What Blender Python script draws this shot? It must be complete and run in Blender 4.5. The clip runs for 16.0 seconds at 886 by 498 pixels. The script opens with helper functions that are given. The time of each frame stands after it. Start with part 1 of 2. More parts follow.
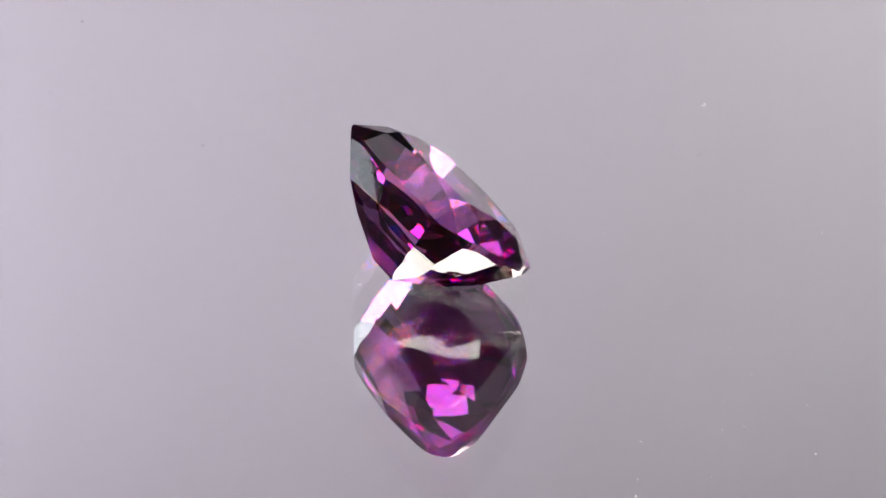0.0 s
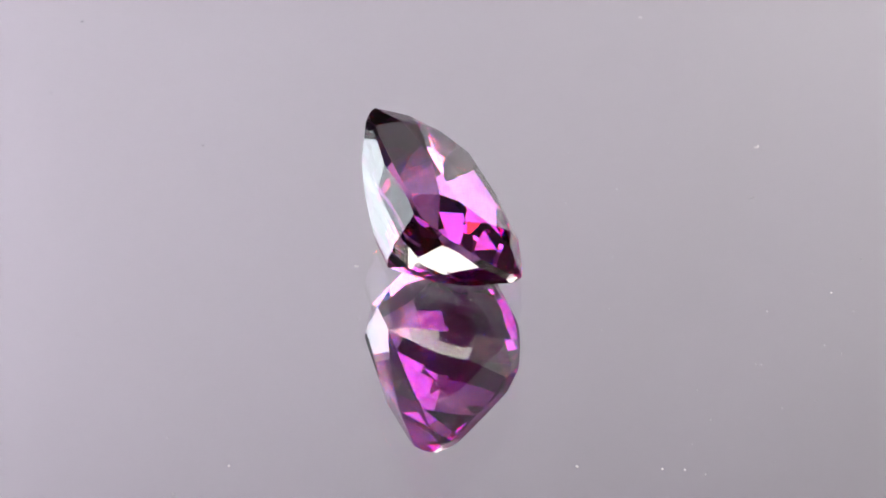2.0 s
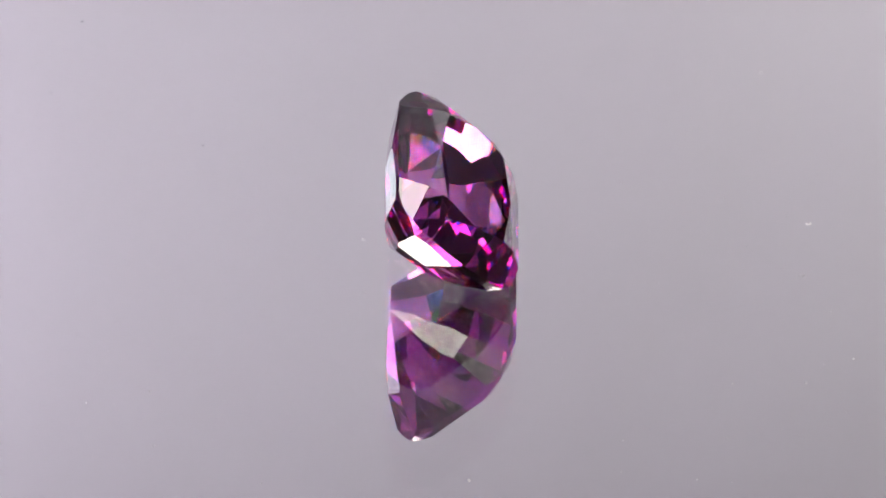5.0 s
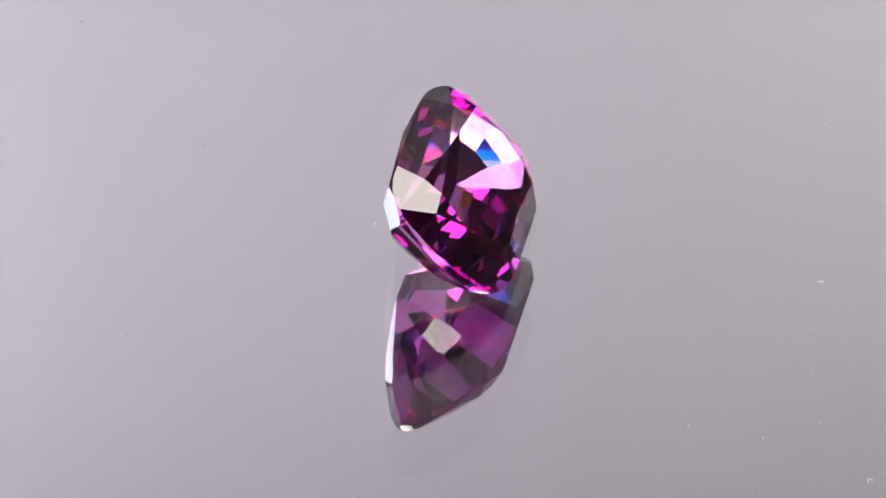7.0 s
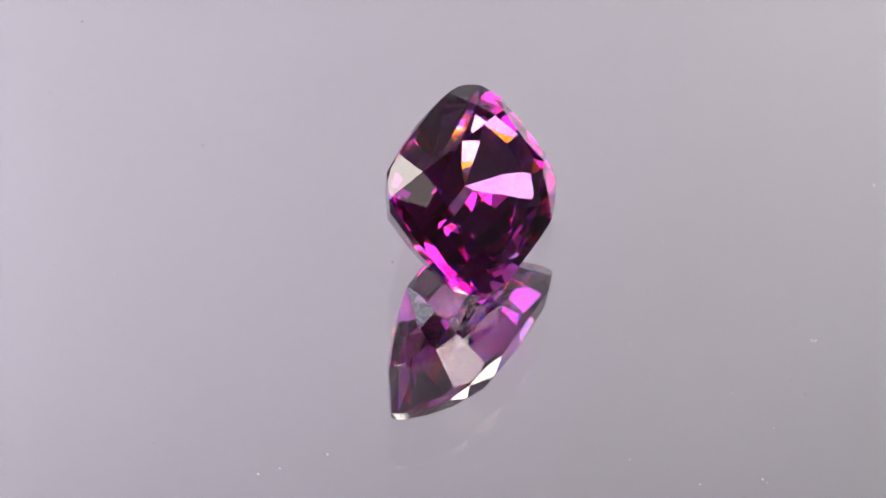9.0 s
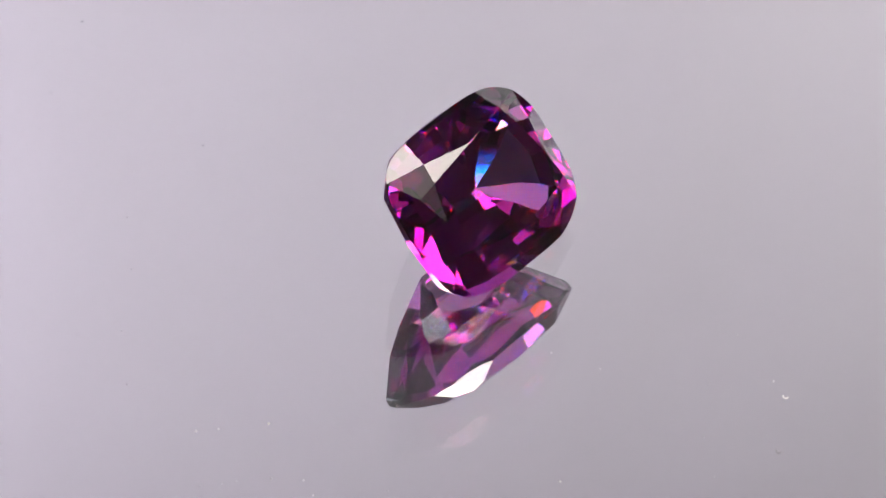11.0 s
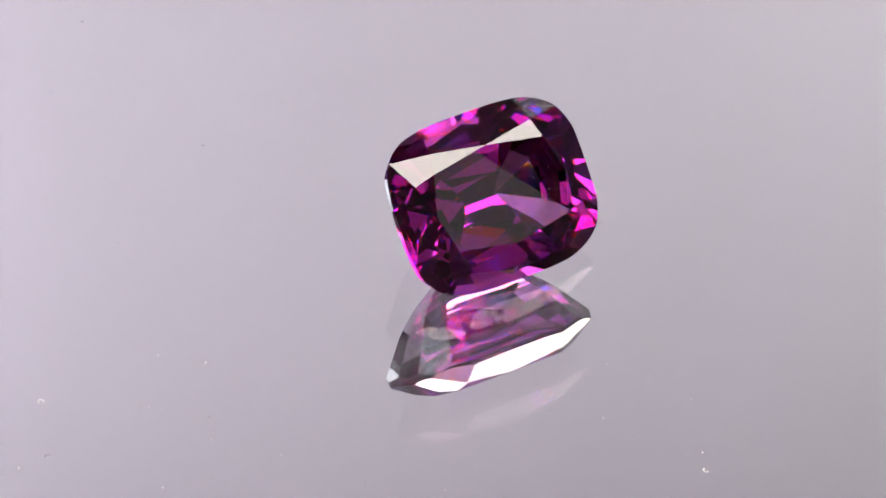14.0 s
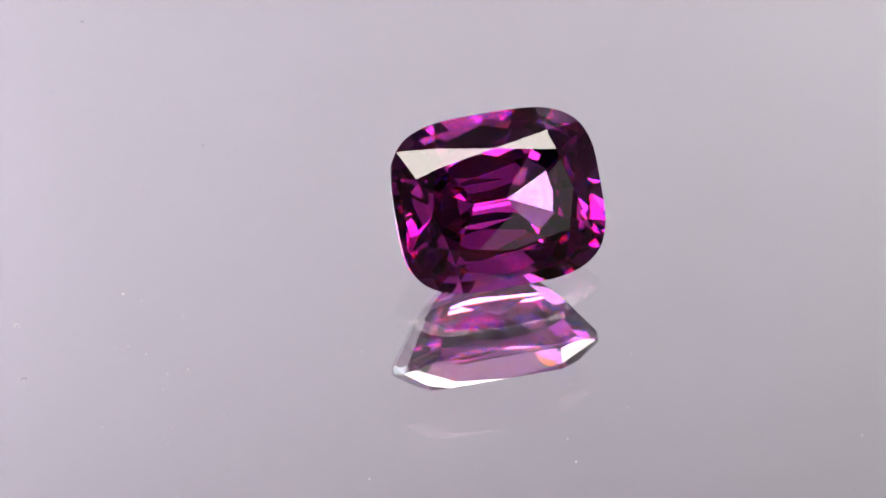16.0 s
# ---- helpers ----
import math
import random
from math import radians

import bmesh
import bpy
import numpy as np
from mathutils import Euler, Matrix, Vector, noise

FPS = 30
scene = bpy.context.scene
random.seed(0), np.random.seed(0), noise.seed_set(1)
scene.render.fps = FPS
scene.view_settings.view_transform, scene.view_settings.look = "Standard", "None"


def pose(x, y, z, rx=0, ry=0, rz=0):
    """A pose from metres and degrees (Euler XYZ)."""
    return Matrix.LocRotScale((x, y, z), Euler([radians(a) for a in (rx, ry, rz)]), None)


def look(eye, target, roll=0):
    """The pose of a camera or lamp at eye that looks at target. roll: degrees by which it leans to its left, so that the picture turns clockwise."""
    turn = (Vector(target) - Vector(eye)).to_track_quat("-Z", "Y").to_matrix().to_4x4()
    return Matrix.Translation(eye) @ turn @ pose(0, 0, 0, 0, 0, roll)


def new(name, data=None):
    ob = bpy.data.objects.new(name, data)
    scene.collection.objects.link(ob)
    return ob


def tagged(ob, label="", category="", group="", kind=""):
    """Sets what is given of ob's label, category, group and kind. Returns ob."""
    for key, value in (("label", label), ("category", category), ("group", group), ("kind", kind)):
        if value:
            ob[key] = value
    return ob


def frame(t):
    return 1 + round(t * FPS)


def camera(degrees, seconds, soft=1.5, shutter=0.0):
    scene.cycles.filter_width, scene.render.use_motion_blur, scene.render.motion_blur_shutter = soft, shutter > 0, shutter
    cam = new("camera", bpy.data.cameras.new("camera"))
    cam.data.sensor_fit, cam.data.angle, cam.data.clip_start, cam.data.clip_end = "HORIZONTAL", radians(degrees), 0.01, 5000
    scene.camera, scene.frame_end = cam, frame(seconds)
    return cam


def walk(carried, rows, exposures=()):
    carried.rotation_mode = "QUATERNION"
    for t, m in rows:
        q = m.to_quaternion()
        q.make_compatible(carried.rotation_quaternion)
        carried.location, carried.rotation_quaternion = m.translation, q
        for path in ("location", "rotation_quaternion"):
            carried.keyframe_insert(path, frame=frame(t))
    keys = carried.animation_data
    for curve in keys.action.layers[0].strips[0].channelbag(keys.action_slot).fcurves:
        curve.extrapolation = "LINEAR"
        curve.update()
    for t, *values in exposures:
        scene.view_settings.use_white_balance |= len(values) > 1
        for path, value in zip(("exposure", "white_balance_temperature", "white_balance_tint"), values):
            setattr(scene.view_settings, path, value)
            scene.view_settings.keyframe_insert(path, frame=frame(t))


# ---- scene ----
# A cut purple gemstone lies on a slowly turning glass mirror under a strip lamp.
# Sizes in this file are metres; MM turns millimetres into metres.
MM = 0.001
SECONDS = 16.0
TURN_RATE = -6.833  # degrees per second about the plate's axis, clockwise from above

# ---- camera: a macro lens on a stand, standing still ----
cam = camera(17.018, SECONDS)
CAM_POSE = pose(-1.064 * MM, -92.264 * MM, 88.968 * MM, 46.361, 0, 0) @ pose(0, 0, 0, 0, 0, 0.461)
walk(cam, [(0.0, CAM_POSE), (SECONDS, CAM_POSE)], exposures=[(0.0, 0.015), (9.2, 0.015), (11.3, 0.16), (SECONDS, 0.16)])
scene.cycles.max_bounces = 32
scene.cycles.glossy_bounces = 24
scene.cycles.transmission_bounces = 24

# ---- world: the dim remainder of the studio ----
world = bpy.data.worlds.new("studio_dark")
world.use_nodes = True
world.node_tree.nodes["Background"].inputs[0].default_value = (0.5, 0.48, 0.55, 1)
world.node_tree.nodes["Background"].inputs[1].default_value = 0.02
scene.world = world

# brightness of the lamps' diffusers
STRIP_POWER = 8.8
WING_POWER = 1.3
FILL_POWER = 0.42
ROOM_FILL_POWER = 2.5
LEFT_POWER = 4.8
BACK_POWER = 12.1
BACK_RIGHT_POWER = 10.9


# ---- materials ----
def material(name):
    m = bpy.data.materials.new(name)
    m.use_nodes = True
    t = m.node_tree
    t.nodes.clear()
    out = t.nodes.new("ShaderNodeOutputMaterial")
    return m, t, out


def gem_material(name="purple_gem", rough=0.0):
    """Purple gem: white Fresnel gloss, and refraction split in a warm and a cool band for the fire."""
    m, t, out = material(name)
    gloss = t.nodes.new("ShaderNodeBsdfGlossy")
    gloss.inputs["Roughness"].default_value = rough
    gloss.inputs["Color"].default_value = (1, 1, 1, 1)
    fres = t.nodes.new("ShaderNodeFresnel")
    fres.inputs["IOR"].default_value = 1.762
    tint = (0.75, 0.43, 0.72)
    deep = (0.68, 0.245, 0.62, 1)  # what each total reflection inside leaves of the light
    bands = t.nodes.new("ShaderNodeAddShader")
    for i, (ior, col) in enumerate(((1.757, (tint[0], 0.6 * tint[1], 0, 1)), (1.768, (0, 0.4 * tint[1], tint[2], 1)))):
        r = t.nodes.new("ShaderNodeBsdfRefraction")
        r.inputs["Roughness"].default_value = rough
        r.inputs["IOR"].default_value = ior
        r.inputs["Color"].default_value = col
        t.links.new(r.outputs[0], bands.inputs[i])
    # total reflection happens inside only, after a way through the purple body
    ramp = t.nodes.new("ShaderNodeMapRange")
    ramp.inputs["From Min"].default_value = 0.93
    ramp.inputs["From Max"].default_value = 0.995
    tone = t.nodes.new("ShaderNodeMix")
    tone.data_type = "RGBA"
    tone.inputs["A"].default_value = (1, 1, 1, 1)
    tone.inputs["B"].default_value = deep
    t.links.new(fres.outputs[0], ramp.inputs["Value"])
    t.links.new(ramp.outputs[0], tone.inputs["Factor"])
    t.links.new(tone.outputs["Result"], gloss.inputs["Color"])
    mix = t.nodes.new("ShaderNodeMixShader")
    t.links.new(fres.outputs[0], mix.inputs[0])
    t.links.new(bands.outputs[0], mix.inputs[1])
    t.links.new(gloss.outputs[0], mix.inputs[2])
    t.links.new(mix.outputs[0], out.inputs[0])
    return m


def glass_material():
    m, t, out = material("mirror_glass")
    g = t.nodes.new("ShaderNodeBsdfGlass")
    g.inputs["Roughness"].default_value = 0.0
    g.inputs["IOR"].default_value = 1.75
    g.inputs["Color"].default_value = (0.985, 0.99, 0.985, 1)
    t.links.new(g.outputs[0], out.inputs[0])
    return m


def silver_material():
    m, t, out = material("silvering")
    g = t.nodes.new("ShaderNodeBsdfGlossy")
    g.inputs["Roughness"].default_value = 0.0
    g.inputs["Color"].default_value = (0.90, 0.90, 0.90, 1)
    t.links.new(g.outputs[0], out.inputs[0])
    return m


def surface(name, colour, rough=0.6, vary=0.08, scale=40.0, metal=0.0, bump=0.0):
    """An opaque surface whose colour wanders at two scales."""
    m, t, out = material(name)
    p = t.nodes.new("ShaderNodeBsdfPrincipled")
    p.inputs["Roughness"].default_value = rough
    p.inputs["Metallic"].default_value = metal
    co = t.nodes.new("ShaderNodeTexCoord")
    n1 = t.nodes.new("ShaderNodeTexNoise")
    n1.inputs["Scale"].default_value = scale
    n1.inputs["Detail"].default_value = 6
    n2 = t.nodes.new("ShaderNodeTexNoise")
    n2.inputs["Scale"].default_value = scale * 9
    t.links.new(co.outputs["Object"], n1.inputs["Vector"])
    t.links.new(co.outputs["Object"], n2.inputs["Vector"])
    add = t.nodes.new("ShaderNodeMath")
    add.operation = "ADD"
    t.links.new(n1.outputs[0], add.inputs[0])
    t.links.new(n2.outputs[0], add.inputs[1])
    ramp = t.nodes.new("ShaderNodeMapRange")
    ramp.inputs["From Min"].default_value = 0.6
    ramp.inputs["From Max"].default_value = 1.4
    ramp.inputs["To Min"].default_value = 1 - vary
    ramp.inputs["To Max"].default_value = 1 + vary
    t.links.new(add.outputs[0], ramp.inputs["Value"])
    mul = t.nodes.new("ShaderNodeVectorMath")
    mul.operation = "SCALE"
    mul.inputs[0].default_value = colour
    t.links.new(ramp.outputs[0], mul.inputs["Scale"])
    t.links.new(mul.outputs[0], p.inputs["Base Color"])
    if bump:
        b = t.nodes.new("ShaderNodeBump")
        b.inputs["Strength"].default_value = bump
        b.inputs["Distance"].default_value = 0.001
        t.links.new(n2.outputs[0], b.inputs["Height"])
        t.links.new(b.outputs[0], p.inputs["Normal"])
    t.links.new(p.outputs[0], out.inputs[0])
    return m


def sheet_material():
    """Diffusion fabric: light goes through it and scatters, with a faint unevenness of the weave."""
    m, t, out = material("diffusion_sheet")
    co = t.nodes.new("ShaderNodeTexCoord")
    n = t.nodes.new("ShaderNodeTexNoise")
    n.inputs["Scale"].default_value = 10.0
    n.inputs["Detail"].default_value = 3
    t.links.new(co.outputs["Object"], n.inputs["Vector"])
    ramp = t.nodes.new("ShaderNodeMix")
    ramp.data_type = "RGBA"
    ramp.inputs["A"].default_value = (0.585, 0.567, 0.600, 1)
    ramp.inputs["B"].default_value = (0.600, 0.580, 0.618, 1)
    t.links.new(n.outputs[0], ramp.inputs["Factor"])
    tr = t.nodes.new("ShaderNodeBsdfTranslucent")
    df = t.nodes.new("ShaderNodeBsdfDiffuse")
    mix = t.nodes.new("ShaderNodeMixShader")
    mix.inputs[0].default_value = 0.25
    for b in (tr, df):
        t.links.new(ramp.outputs["Result"], b.inputs["Color"])
    t.links.new(tr.outputs[0], mix.inputs[1])
    t.links.new(df.outputs[0], mix.inputs[2])
    t.links.new(mix.outputs[0], out.inputs[0])
    return m


def dust_material(name, colour, clear):
    """Lint and crumbs: light scatters through them, and a share passes straight."""
    m, t, out = material(name)
    df = t.nodes.new("ShaderNodeBsdfDiffuse")
    tr = t.nodes.new("ShaderNodeBsdfTranslucent")
    for b in (df, tr):
        b.inputs["Color"].default_value = (*colour, 1)
    scatter = t.nodes.new("ShaderNodeMixShader")
    scatter.inputs[0].default_value = 0.25
    t.links.new(df.outputs[0], scatter.inputs[1])
    t.links.new(tr.outputs[0], scatter.inputs[2])
    through_it = t.nodes.new("ShaderNodeBsdfTransparent")
    mix = t.nodes.new("ShaderNodeMixShader")
    mix.inputs[0].default_value = clear
    t.links.new(scatter.outputs[0], mix.inputs[1])
    t.links.new(through_it.outputs[0], mix.inputs[2])
    t.links.new(mix.outputs[0], out.inputs[0])
    return m


def glow(name, colour, power, reach=0.0):
    """A lamp's diffuser; with a reach, its light falls off from a bright centre to a third at that distance."""
    m, t, out = material(name)
    e = t.nodes.new("ShaderNodeEmission")
    if reach:
        co = t.nodes.new("ShaderNodeTexCoord")
        far = t.nodes.new("ShaderNodeVectorMath")
        far.operation = "LENGTH"
        fall = t.nodes.new("ShaderNodeMapRange")
        fall.interpolation_type = "SMOOTHSTEP"
        fall.inputs["From Max"].default_value = reach
        fall.inputs["To Min"].default_value = power
        fall.inputs["To Max"].default_value = power * 0.3
        t.links.new(co.outputs["Object"], far.inputs[0])
        t.links.new(far.outputs["Value"], fall.inputs["Value"])
        t.links.new(fall.outputs[0], e.inputs["Strength"])
    e.inputs["Color"].default_value = (*colour, 1)
    e.inputs["Strength"].default_value = power
    t.links.new(e.outputs[0], out.inputs[0])
    return m


GEM = gem_material()
GEM_GIRDLE = gem_material("satin_gem_girdle", 0.12)
GLASS = glass_material()
SILVER = silver_material()
SHEET = sheet_material()
WALL = surface("grey_studio_paint", (0.60, 0.585, 0.59), 0.8, 0.1, 3.0)
CLOTH = surface("black_cloth", (0.02, 0.02, 0.022), 0.95, 0.2, 60.0)
BLACK_PLASTIC = surface("black_plastic", (0.02, 0.02, 0.02), 0.4, 0.1, 80.0)
EDGE_GREY = surface("plate_backing", (0.12, 0.12, 0.12), 0.6, 0.1, 90.0)
FIBRE = dust_material("white_fibre", (0.82, 0.81, 0.81), 0.08)
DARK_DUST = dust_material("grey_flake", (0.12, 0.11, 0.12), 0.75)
DUST = dust_material("pale_dust", (0.66, 0.65, 0.65), 0.4)
STRIP_GLOW = glow("warm_diffuser", (1.0, 0.92, 0.845), STRIP_POWER)
FILL_GLOW = glow("fill_diffuser", (1.0, 0.93, 0.90), FILL_POWER)
WING_GLOW = glow("warm_wing", (1.0, 0.92, 0.85), WING_POWER)
BACK_GLOW = glow("backdrop_fill_glow", (0.95, 0.87, 1.0), BACK_POWER)
BACK_WARM = glow("backdrop_fill_glow_warm", (1.0, 0.945, 0.95), BACK_RIGHT_POWER)
ROOM_FILL_GLOW = glow("room_fill_diffuser", (1.0, 0.96, 0.92), ROOM_FILL_POWER)
LEFT_GLOW = glow("cool_diffuser", (0.86, 0.92, 1.0), LEFT_POWER, 0.23)


# ---- helpers of the scene ----
def part(name, bm, mat, parent=None, label=""):
    me = bpy.data.meshes.new(name)
    bm.normal_update()
    bm.to_mesh(me)
    bm.free()
    me.materials.append(mat)
    ob = new(name, me)
    if parent:
        ob.parent = parent
    if label:
        ob["label"] = label
    return ob


def empty(name, m=None):
    ob = new(name)
    ob.empty_display_size = 0.002
    if m is not None:
        ob.matrix_basis = m
    return ob


def box(x0, x1, y0, y1, z0, z1, bevel=0.0):
    bm = bmesh.new()
    bmesh.ops.create_cube(bm, size=1)
    for vt in bm.verts:
        vt.co = Vector(((x0 + x1) / 2 + vt.co.x * (x1 - x0), (y0 + y1) / 2 + vt.co.y * (y1 - y0), (z0 + z1) / 2 + vt.co.z * (z1 - z0)))
    if bevel:
        bmesh.ops.bevel(bm, geom=bm.edges[:], offset=bevel, segments=2, affect="EDGES")
    return bm


def disc(radius, z0, z1, n=128, bevel=0.0, bottom=True):
    bm = bmesh.new()
    bmesh.ops.create_cone(bm, cap_ends=True, segments=n, radius1=radius, radius2=radius, depth=z1 - z0,
                          matrix=Matrix.Translation((0, 0, (z0 + z1) / 2)))
    if bevel:
        rim = [e for e in bm.edges if all(abs(vt.co.z - z1) < 1e-6 for vt in e.verts)]
        bmesh.ops.bevel(bm, geom=rim, offset=bevel, segments=3, affect="EDGES")
    if not bottom:
        low = [f for f in bm.faces if all(abs(vt.co.z - z0) < 1e-7 for vt in f.verts)]
        bmesh.ops.delete(bm, geom=low, context="FACES_ONLY")
    return bm


# ---- the studio ----
def studio():
    for name, dims in (
        ("floor", (-1.6, 1.6, -1.6, 1.6, -0.80, -0.75)),
        ("wall_north", (-1.6, 1.6, 1.6, 1.7, -0.75, 1.65)),
        ("wall_south", (-1.6, 1.6, -1.7, -1.6, -0.75, 1.65)),
        ("wall_east", (1.6, 1.7, -1.7, 1.7, -0.75, 1.65)),
        ("wall_west", (-1.7, -1.6, -1.7, 1.7, -0.75, 1.65)),
        ("ceiling", (-1.7, 1.7, -1.7, 1.7, 1.65, 1.75)),
    ):
        ob = part(name, box(*dims), WALL)
        tagged(ob, "grey painted studio " + name.split("_")[0], name.split("_")[0], kind="structure")


def sheet_y(x, z):
    """How far back the hanging sheet lies: a wide belly and a few soft folds."""
    u = min(max((z - 0.02) / 0.62, 0), 1)
    y = 0.42 + 0.015 * math.sin(u * math.pi) * (1 - (x / 0.42) ** 2)
    for x0, lean, wide, deep in ((0.090, -0.26, 0.018, -0.0014), (-0.105, 0.12, 0.03, 0.0030), (0.19, 0.1, 0.03, 0.004), (-0.24, -0.1, 0.03, 0.004)):
        y += deep * math.sin(u * math.pi) * math.exp(-(((x - x0 - lean * (z - 0.335)) / wide) ** 2))
    return y


def backdrop():
    """A thin diffusion sheet in a frame behind the stone, lit from its back by added lamps."""
    bm = bmesh.new()
    rows = []
    for i in range(41):
        z = 0.02 + 0.62 * i / 40
        rows.append([bm.verts.new((x, sheet_y(x, z), z)) for x in (-0.42 + 0.84 * k / 168 for k in range(169))])
    for a, b in zip(rows, rows[1:]):
        for k in range(168):
            bm.faces.new((a[k], a[k + 1], b[k + 1], b[k]))
    ob = part("backdrop", bm, SHEET)
    for p in ob.data.polygons:
        p.use_smooth = True
    tagged(ob, "plain lilac-grey diffusion sheet lit from behind", "backdrop", kind="structure")
    fr = empty("backdrop_frame")
    tagged(fr, "thin black frame that holds the diffusion sheet", "frame")
    for x0, x1, z0, z1 in ((-0.435, -0.418, -0.03, 0.655), (0.418, 0.435, -0.03, 0.655), (-0.418, 0.418, 0.64, 0.655), (-0.418, 0.418, 0.005, 0.02)):
        part("bar", box(x0, x1, 0.412, 0.43, z0, z1, 0.002), BLACK_PLASTIC, fr)


def softbox(name, m, wide, deep, mat, label):
    """A lamp box whose diffuser faces its own -z."""
    lamp = empty(name, m)
    tagged(lamp, label, "lamp")
    h, w = wide / 2, deep / 2
    e = 0.012
    part("diffuser", box(-h, h, -w, w, 0.0, 0.003), mat, lamp, "glowing white diffuser")
    for x0, x1, y0, y1 in ((-h - e, -h - 0.001, -w - e, w + e), (h + 0.001, h + e, -w - e, w + e),
                           (-h - 0.001, h + 0.001, -w - e, -w - 0.001), (-h - 0.001, h + 0.001, w + 0.001, w + e)):
        part("rim", box(x0, x1, y0, y1, -0.006, 0.03), BLACK_PLASTIC, lamp)
    part("housing", box(-h - e, h + e, -w - e, w + e, 0.031, 0.06, 0.004), BLACK_PLASTIC, lamp)
    return lamp


def stand(lamp, eye, target):
    """A pole from the back of a lamp down to the table, with a round foot."""
    back_of = Vector(eye) + (Vector(eye) - Vector(target)).normalized() * 0.052
    inv = lamp.matrix_basis.inverted()
    for name, bm in (("pole", disc(0.006, -0.03, back_of.z, 24)), ("foot", disc(0.05, -0.03, -0.022, 48, 0.002))):
        bmesh.ops.transform(bm, matrix=inv @ Matrix.Translation((back_of.x, back_of.y, 0)), verts=bm.verts[:])
        part(name, bm, BLACK_PLASTIC, lamp)


# ---- the turning mirror ----
def mirror_plate():
    plate = empty("mirror_plate")
    tagged(plate, "round silvered glass mirror plate turning on its stand", "mirror")
    part("glass", disc(60 * MM, -3.59 * MM, 0, 160, 0.4 * MM, bottom=False), GLASS, plate, "clear polished float glass")
    bm = bmesh.new()
    bmesh.ops.create_circle(bm, cap_ends=True, segments=160, radius=60 * MM, matrix=Matrix.Translation((0, 0, -3.59 * MM)))
    part("silvering", bm, SILVER, plate, "bright silvered back of the mirror")
    part("backing", disc(60 * MM, -4.15 * MM, -3.65 * MM), EDGE_GREY, plate)
    return plate


def turntable():
    base = empty("turntable", pose(0, 0, -30 * MM))
    tagged(base, "black plastic turntable base under the mirror", "turntable")
    part("base", disc(50 * MM, 0, 20 * MM, 96, 2 * MM), BLACK_PLASTIC, base)
    part("spindle", disc(8 * MM, 20 * MM, 24 * MM, 48), BLACK_PLASTIC, base)
    part("platter", disc(55 * MM, 23.9 * MM, 25.85 * MM, 96, 0.5 * MM), BLACK_PLASTIC, base)
    t = part("table", box(-0.7, 0.7, -0.5, 1.0, -0.06, -0.03, 0.003), CLOTH)
    tagged(t, "table top covered with black cloth", "table")
    for x in (-0.62, 0.62):
        for y in (-0.42, 0.92):
            part("leg", box(x - 0.025, x + 0.025, y - 0.025, y + 0.025, -0.75, -0.06), BLACK_PLASTIC, t)


# ---- the gemstone ----
LA, LB, POW = 4.520, 3.756, 3.52  # half length, half width and squareness of the girdle outline
GIRDLE = 0.42
TABLE_H = 0.942


def outline(u, ka=1.0, kb=1.0):
    c, s = math.cos(u), math.sin(u)
    return (LA * ka * math.copysign(abs(c) ** (2 / POW), c), LB * kb * math.copysign(abs(s) ** (2 / POW), s))


def plane_of(a, b, c):
    a, b, c = Vector(a), Vector(b), Vector(c)
    n = (b - a).cross(c - a).normalized()
    if n.dot(a) < 0:
        n = -n
    return a, n


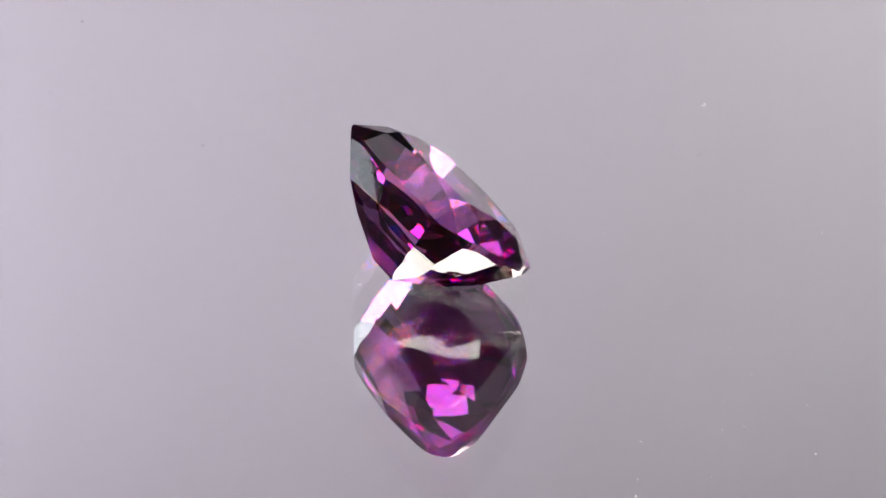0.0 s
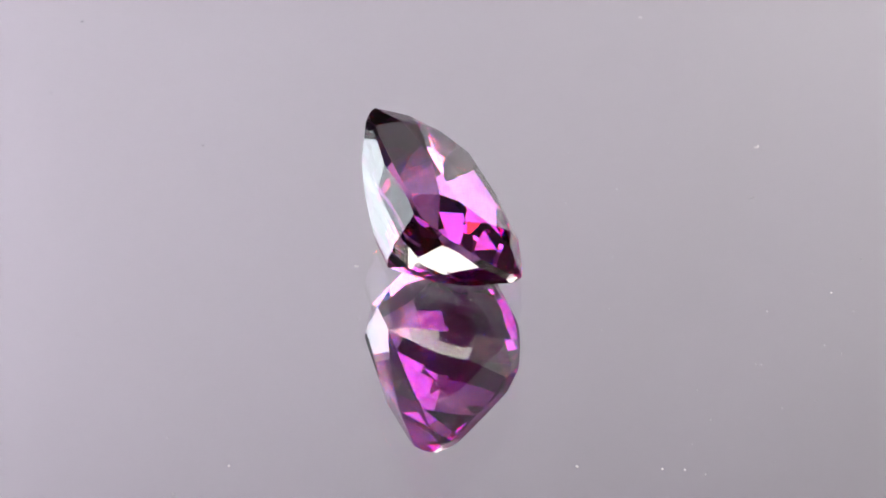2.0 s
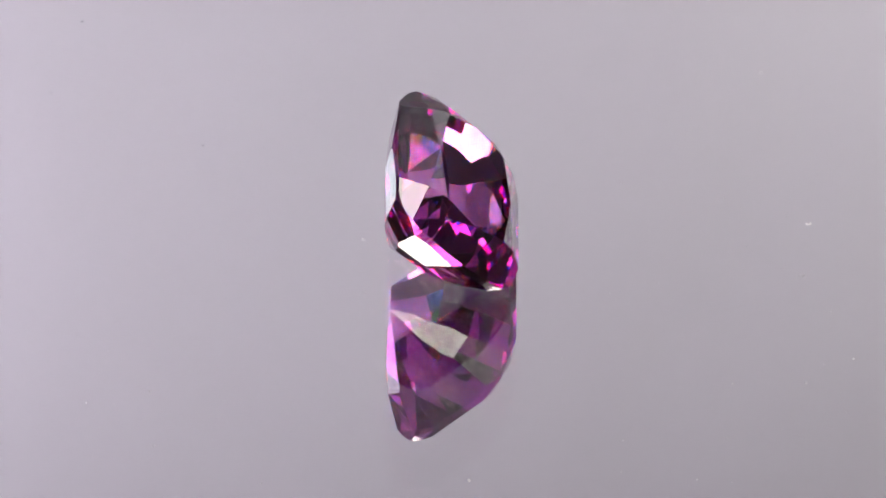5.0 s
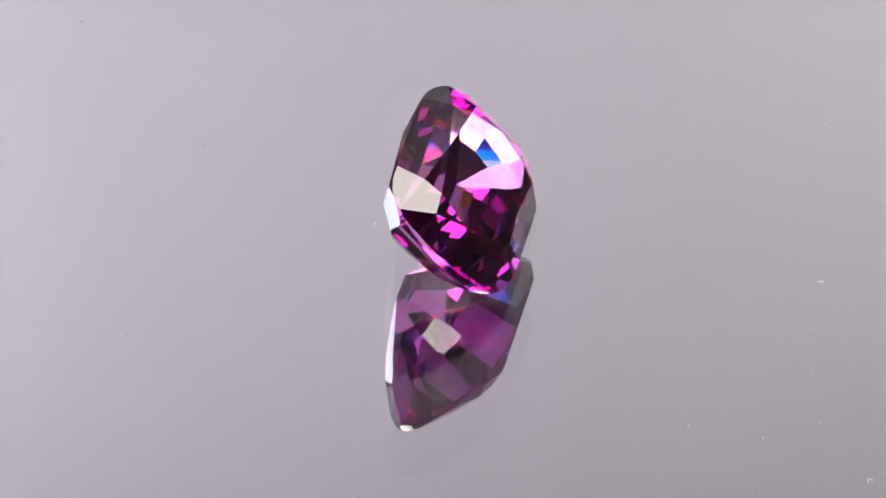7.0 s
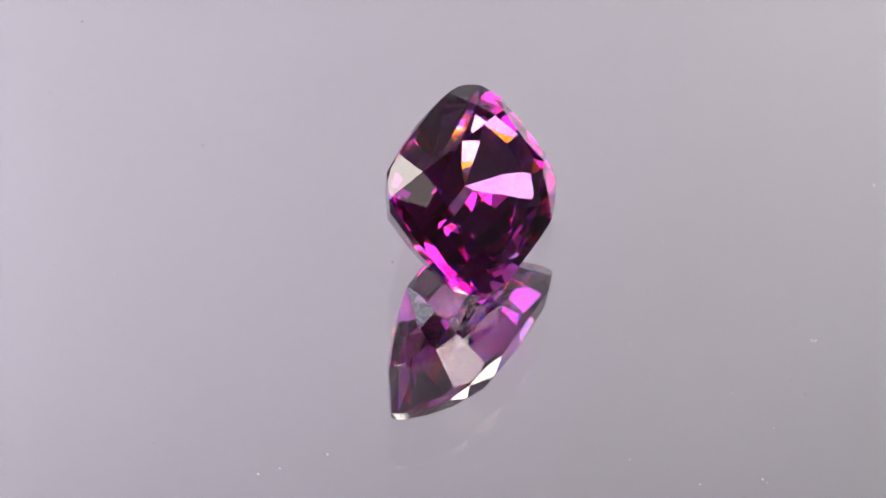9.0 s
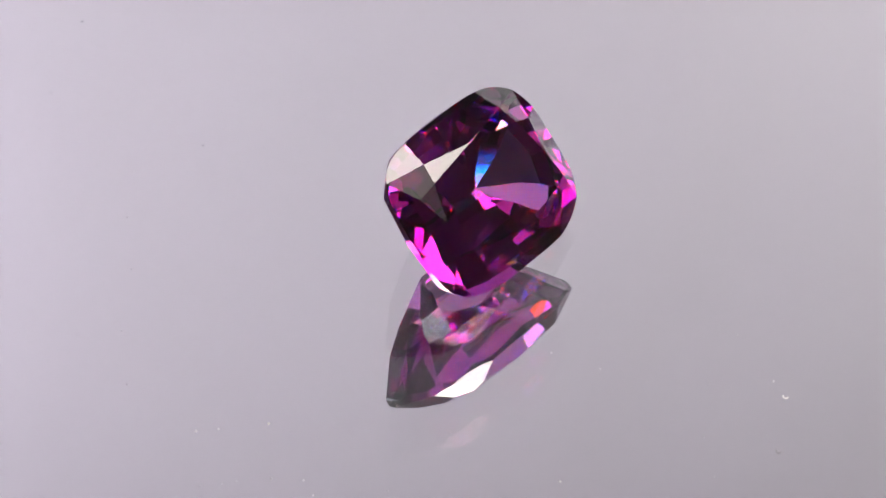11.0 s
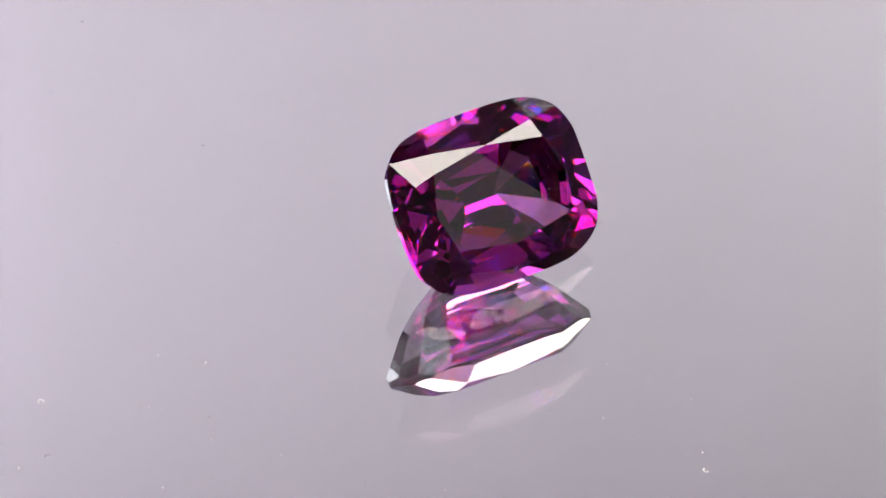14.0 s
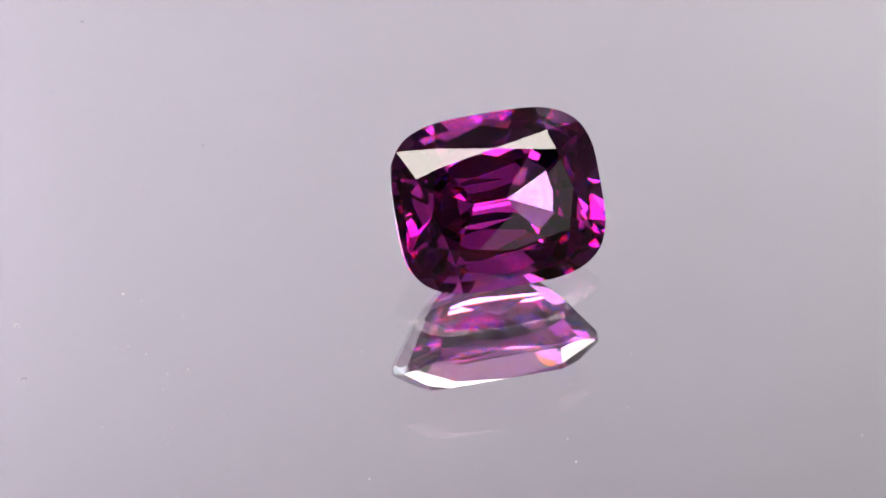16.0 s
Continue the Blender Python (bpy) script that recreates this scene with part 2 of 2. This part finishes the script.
def gem_planes():
    """Crown and pavilion facets as planes, in millimetres of the stone's own space."""
    top = []
    mt, mr = (0, 2.186, TABLE_H), (3.10, 0, TABLE_H)
    cn = (2.629, 1.714, TABLE_H)
    p1, p2 = (2.427, 2.587, 0.689), (3.494, 1.458, 0.677)
    gb, gc = (3.85, 2.95, 0.0), (4.45, 1.75, 0.0)
    la, lb = (2.71, 3.58, -0.12), (3.85, 2.95, -0.12)  # the steeper corner facets next to the long sides
    top.append(("table", (Vector((0, 0, TABLE_H)), Vector((0, 0, 1)))))
    for sx in (1, -1):
        for sy in (1, -1):
            f = lambda p: (p[0] * sx, p[1] * sy, p[2])
            for tri in ((mt, cn, p1), (mr, cn, p2), (cn, p1, p2), (p1, la, lb), (p2, gb, gc)):
                top.append(("crown", plane_of(*(f(p) for p in tri))))
    for s in (1, -1):
        top.append(("crown", plane_of((0, 2.186 * s, TABLE_H), (2.427, 2.587 * s, 0.689), (-2.427, 2.587 * s, 0.689))))
        top.append(("crown", plane_of((3.10 * s, 0, TABLE_H), (3.494 * s, 1.458, 0.677), (3.494 * s, -1.458, 0.677))))
    low = []
    k0 = (0.75, 0.0, -4.20)  # end of the keel
    c3, e3 = (1.79, 1.56, -2.92), (2.49, 0.89, -2.92)  # corner of the third step
    c2, e2 = (2.50, 2.55, -1.85), (3.50, 1.60, -1.87)  # corner of the second step
    c1, e1 = (3.06, 3.40, -0.48), (4.29, 2.22, -0.47)  # corner of the first step
    e2b = (3.35, 1.60, -1.87)
    e2c = (3.60, 1.60, -1.70)  # the end facets of the second step reach higher
    side1, end1 = (0.0, LB, -GIRDLE), (LA, 0.0, -GIRDLE)
    side2, end2 = (0.0, 2.876, -1.70), (3.87, 0.0, -1.50)
    mid2, mid2c = (0.0, 2.22, -2.42), (1.9, 2.08, -2.42)  # break of the long second step
    for sx in (1, -1):
        for sy in (1, -1):
            f = lambda p: (p[0] * sx, p[1] * sy, p[2])
            for tri in ((c1, e1, c2), (c2, e2, c3), (c3, e3, k0), (c1, c2, side1), (e1, e2b, end1), (c2, side2, mid2), (mid2, mid2c, c3), (e2c, e3, end2)):
                low.append(("pavilion", plane_of(*(f(p) for p in tri))))
    for s in (1, -1):
        for (b0, z0), (b1, z1) in (((1.56, -2.92), (0.85, -3.565)), ((0.85, -3.565), (0.42, -3.91)), ((0.42, -3.91), (0.0, -4.20))):
            low.append(("pavilion", plane_of((1.0, b0 * s, z0), (-1.0, b0 * s, z0), (0.0, b1 * s, z1))))
        low.append(("pavilion", plane_of((2.49 * s, 0.89, -2.92), (2.49 * s, -0.89, -2.92), (0.75 * s, 0.0, -4.20))))
    return top, low


def gemstone():
    stone = empty("gemstone")
    tagged(stone, "purple cushion-cut gemstone, polished and transparent, lying tilted on the mirror", "gemstone")
    bm = bmesh.new()
    ring = [outline(2 * math.pi * i / 96) for i in range(96)]
    lo = [bm.verts.new((x, y, -6.0)) for x, y in ring]
    hi = [bm.verts.new((x, y, 3.0)) for x, y in ring]
    for i in range(96):
        j = (i + 1) % 96
        bm.faces.new((lo[i], lo[j], hi[j], hi[i]))
    bm.faces.new(hi)
    bm.faces.new(lo[::-1])
    mark = bm.faces.layers.int.new("facet")
    kinds = {"girdle": 0, "table": 1, "crown": 2, "pavilion": 3}
    top, low = gem_planes()
    for kind, (co, no) in top + low:
        cut = bmesh.ops.bisect_plane(bm, geom=bm.verts[:] + bm.edges[:] + bm.faces[:], dist=1e-5,
                                     plane_co=co, plane_no=no, clear_outer=True)
        rim = [g for g in cut["geom_cut"] if isinstance(g, bmesh.types.BMEdge) and len(g.link_faces) == 1]
        if len(rim) > 2:
            made = bmesh.ops.contextual_create(bm, geom=rim)
            for f in made["faces"]:
                f[mark] = kinds[kind]
    bmesh.ops.recalc_face_normals(bm, faces=bm.faces[:])
    bmesh.ops.scale(bm, vec=(MM, MM, MM), verts=bm.verts[:])
    for name, k in (("crown", 2), ("table_facet", 1), ("girdle", 0), ("pavilion", 3)):
        piece = bm.copy()
        lay = piece.faces.layers.int["facet"]
        bmesh.ops.delete(piece, geom=[f for f in piece.faces if f[lay] != k], context="FACES")
        ob = part(name, piece, GEM_GIRDLE if name == "girdle" else GEM, stone)
        if name == "girdle":
            for p in ob.data.polygons:
                p.use_smooth = False
    bm.free()
    return stone


STONE_AT_START = pose(-1.1001 * MM, 1.0023 * MM, 3.2372 * MM, 46.082, -0.571, 123.704)


# ---- dust on the glass ----
def dust_speck(radius, angle, size, seed, curl=False):
    """A crumb or a curled fibre lying on the plate; radius in mm and angle in degrees at the start."""
    rnd = random.Random(seed)
    bm = bmesh.new()
    if curl:
        a0 = rnd.uniform(0, 6.28)
        prev = None
        for i in range(12):
            u = i / 11
            r = size * 0.8
            c = Vector((r * math.cos(a0 + 3.9 * u), r * math.sin(a0 + 3.9 * u), size * 0.16 + size * 0.2 * math.sin(u * 3.1)))
            if prev is not None:
                bmesh.ops.create_icosphere(bm, subdivisions=1, radius=size * 0.27, matrix=Matrix.Translation((c + prev) / 2))
            prev = c
    else:
        bmesh.ops.create_icosphere(bm, subdivisions=2, radius=size)
        for vt in bm.verts:
            vt.co *= 0.7 + 0.6 * rnd.random()
            vt.co.z *= 0.55
    lowest = min(vt.co.z for vt in bm.verts)
    for vt in bm.verts:
        vt.co.z -= lowest
        vt.co *= MM
    ob = part("dust_speck", bm, FIBRE if curl else DUST)
    tagged(ob, "pale curled fibre of dust on the mirror" if curl else "tiny pale crumb of dust on the mirror", "dust", "dust on the mirror")
    a = radians(angle)
    return ob, pose(radius * MM * math.cos(a), radius * MM * math.sin(a), 0)


SPECKS = (
    (15.25, 44.8, 0.133, 1), (4.80, 194.8, 0.095, 1), (12.50, 304.4, 0.065, 0), (19.47, 301.0, 0.142, 1), (15.25, 244.4, 0.050, 0),
    (17.82, 242.2, 0.042, 0), (13.05, 1.7, 0.049, 0), (6.88, 339.3, 0.036, 0), (20.40, 10.5, 0.142, 1), (14.13, 299.0, 0.046, 0),
    (21.72, 309.3, 0.075, 0), (8.66, 71.9, 0.040, 0), (18.87, 77.9, 0.085, 1), (15.73, 24.4, 0.038, 0), (13.40, 347.8, 0.032, 0),
    (16.55, 355.4, 0.038, 0), (17.84, 322.4, 0.046, 0), (14.45, 47.0, 0.040, 0), (15.67, 308.8, 0.038, 0), (13.48, 331.5, 0.042, 0),
    (14.71, 320.3, 0.040, 0), (14.17, 317.4, 0.042, 0), (12.04, 336.0, 0.034, 0), (16.40, 344.7, 0.034, 0), (15.20, 271.1, 0.046, 0),
    (12.15, 55.2, 0.036, 0), (12.23, 40.4, 0.040, 0), (15.69, 8.1, 0.050, 0), (17.09, 15.5, 0.046, 0), (8.29, 27.1, 0.038, 0),
    (6.33, 19.0, 0.036, 0), (14.88, 296.9, 0.060, 0), (13.59, 224.0, 0.034, 0), (16.01, 233.7, 0.036, 0), (8.28, 50.4, 0.038, 0),
    (15.42, 340.9, 0.040, 0),
)

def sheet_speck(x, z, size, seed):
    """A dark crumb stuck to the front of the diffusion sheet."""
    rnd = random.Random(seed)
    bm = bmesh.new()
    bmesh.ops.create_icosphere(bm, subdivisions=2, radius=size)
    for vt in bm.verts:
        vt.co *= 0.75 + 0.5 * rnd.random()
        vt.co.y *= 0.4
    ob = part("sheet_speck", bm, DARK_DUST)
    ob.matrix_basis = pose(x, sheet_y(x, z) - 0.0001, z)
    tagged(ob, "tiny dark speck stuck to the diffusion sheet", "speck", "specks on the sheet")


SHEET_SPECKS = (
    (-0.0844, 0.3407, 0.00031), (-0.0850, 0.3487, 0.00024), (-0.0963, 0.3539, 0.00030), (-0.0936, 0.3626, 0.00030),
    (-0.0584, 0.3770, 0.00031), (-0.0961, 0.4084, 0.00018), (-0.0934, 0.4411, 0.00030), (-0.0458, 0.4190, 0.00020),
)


def stone_dust(x, y, seed, size):
    """A grain of dust on the stone's table facet; x and y in millimetres of the stone's space."""
    rnd = random.Random(seed)
    bm = bmesh.new()
    bmesh.ops.create_icosphere(bm, subdivisions=1, radius=size * MM)
    for vt in bm.verts:
        vt.co *= 0.7 + 0.6 * rnd.random()
    ob = part("dust_grain", bm, DUST)
    tagged(ob, "fine pale dust grain on the gemstone", "dust", "dust on the stone")
    return ob, pose(x * MM, y * MM, (TABLE_H + size * 0.6) * MM)


STONE_DUST = ((1.6, 0.2, 0.028), (2.1, -0.5, 0.022), (1.2, 0.9, 0.02), (0.5, -0.8, 0.018), (2.4, 0.4, 0.02), (-0.9, 0.5, 0.018), (-1.8, -0.9, 0.022), (1.0, -1.3, 0.018))

studio()
backdrop()
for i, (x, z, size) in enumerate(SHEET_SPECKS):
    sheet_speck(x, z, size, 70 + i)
strip = softbox("strip_lamp", pose(0.0, -0.0035, 0.35, 0, 0, 5.0), 0.524, 0.177, STRIP_GLOW, "long overhead strip lamp with a warm white diffuser")
part("wing", box(-0.05, 0.20, -0.20, -0.0900, -0.0095, -0.0065), WING_GLOW, strip, "dimmer front wing of the diffuser")
for x in (-0.22, 0.22):
    part("hanger", box(x - 0.004, x + 0.004, -0.004, 0.004, 0.058, 1.30), BLACK_PLASTIC, strip)
# added panel, hidden above the strip lamp, that only lifts the walls' brightness
softbox("added_room_fill", pose(0.0, 0.0, 1.588), 0.80, 0.50, ROOM_FILL_GLOW, "unseen flat white panel added under the ceiling to brighten the room")
fill = softbox("fill_lamp", pose(0.264, -0.350, 0.35, 0, 0, -22), 0.17, 0.26, FILL_GLOW, "dim fill lamp on a stand beside the camera")
stand(fill, (0.264, -0.350, 0.35), (0.264, -0.350, 0))
left = softbox("softbox", look((-0.310, 0.260, 0.294), (0, 0, 0), -22), 0.36, 0.105, LEFT_GLOW, "cool white softbox on a stand beside the backdrop")
stand(left, (-0.310, 0.260, 0.294), (0, 0, 0))
# two unseen lamps added to give the sheet its brightness, lilac left, warm right
for eye, aim, mat in (((-0.334, 0.734, 0.354), (-0.114, 0.42, 0.343), BACK_GLOW), ((0.34, 0.623, 0.174), (0.096, 0.42, 0.564), BACK_WARM)):
    back = softbox("added_backdrop_lamp", look(eye, aim), 0.22, 0.30, mat, "unseen lamp added behind the diffusion sheet to brighten it")
    stand(back, eye, aim)
turntable()
plate = mirror_plate()
stone = gemstone()
grains = [stone_dust(x, y, 40 + i, size) for i, (x, y, size) in enumerate(STONE_DUST)]
specks = [dust_speck(r, a, s, 10 + i, c) for i, (r, a, s, c) in enumerate(SPECKS)]


# ---- movement: plate, stone and dust turn together ----
def motions():
    steps = [i * 0.5 for i in range(33)]
    spin = lambda t: pose(0, 0, 0, 0, 0, TURN_RATE * t)
    walk(plate, [(t, spin(t)) for t in steps])
    walk(stone, [(t, spin(t) @ STONE_AT_START) for t in steps])
    for ob, place in grains:
        walk(ob, [(t, spin(t) @ STONE_AT_START @ place) for t in steps])
    for ob, start in specks:
        walk(ob, [(t, spin(t) @ start) for t in steps])


motions()
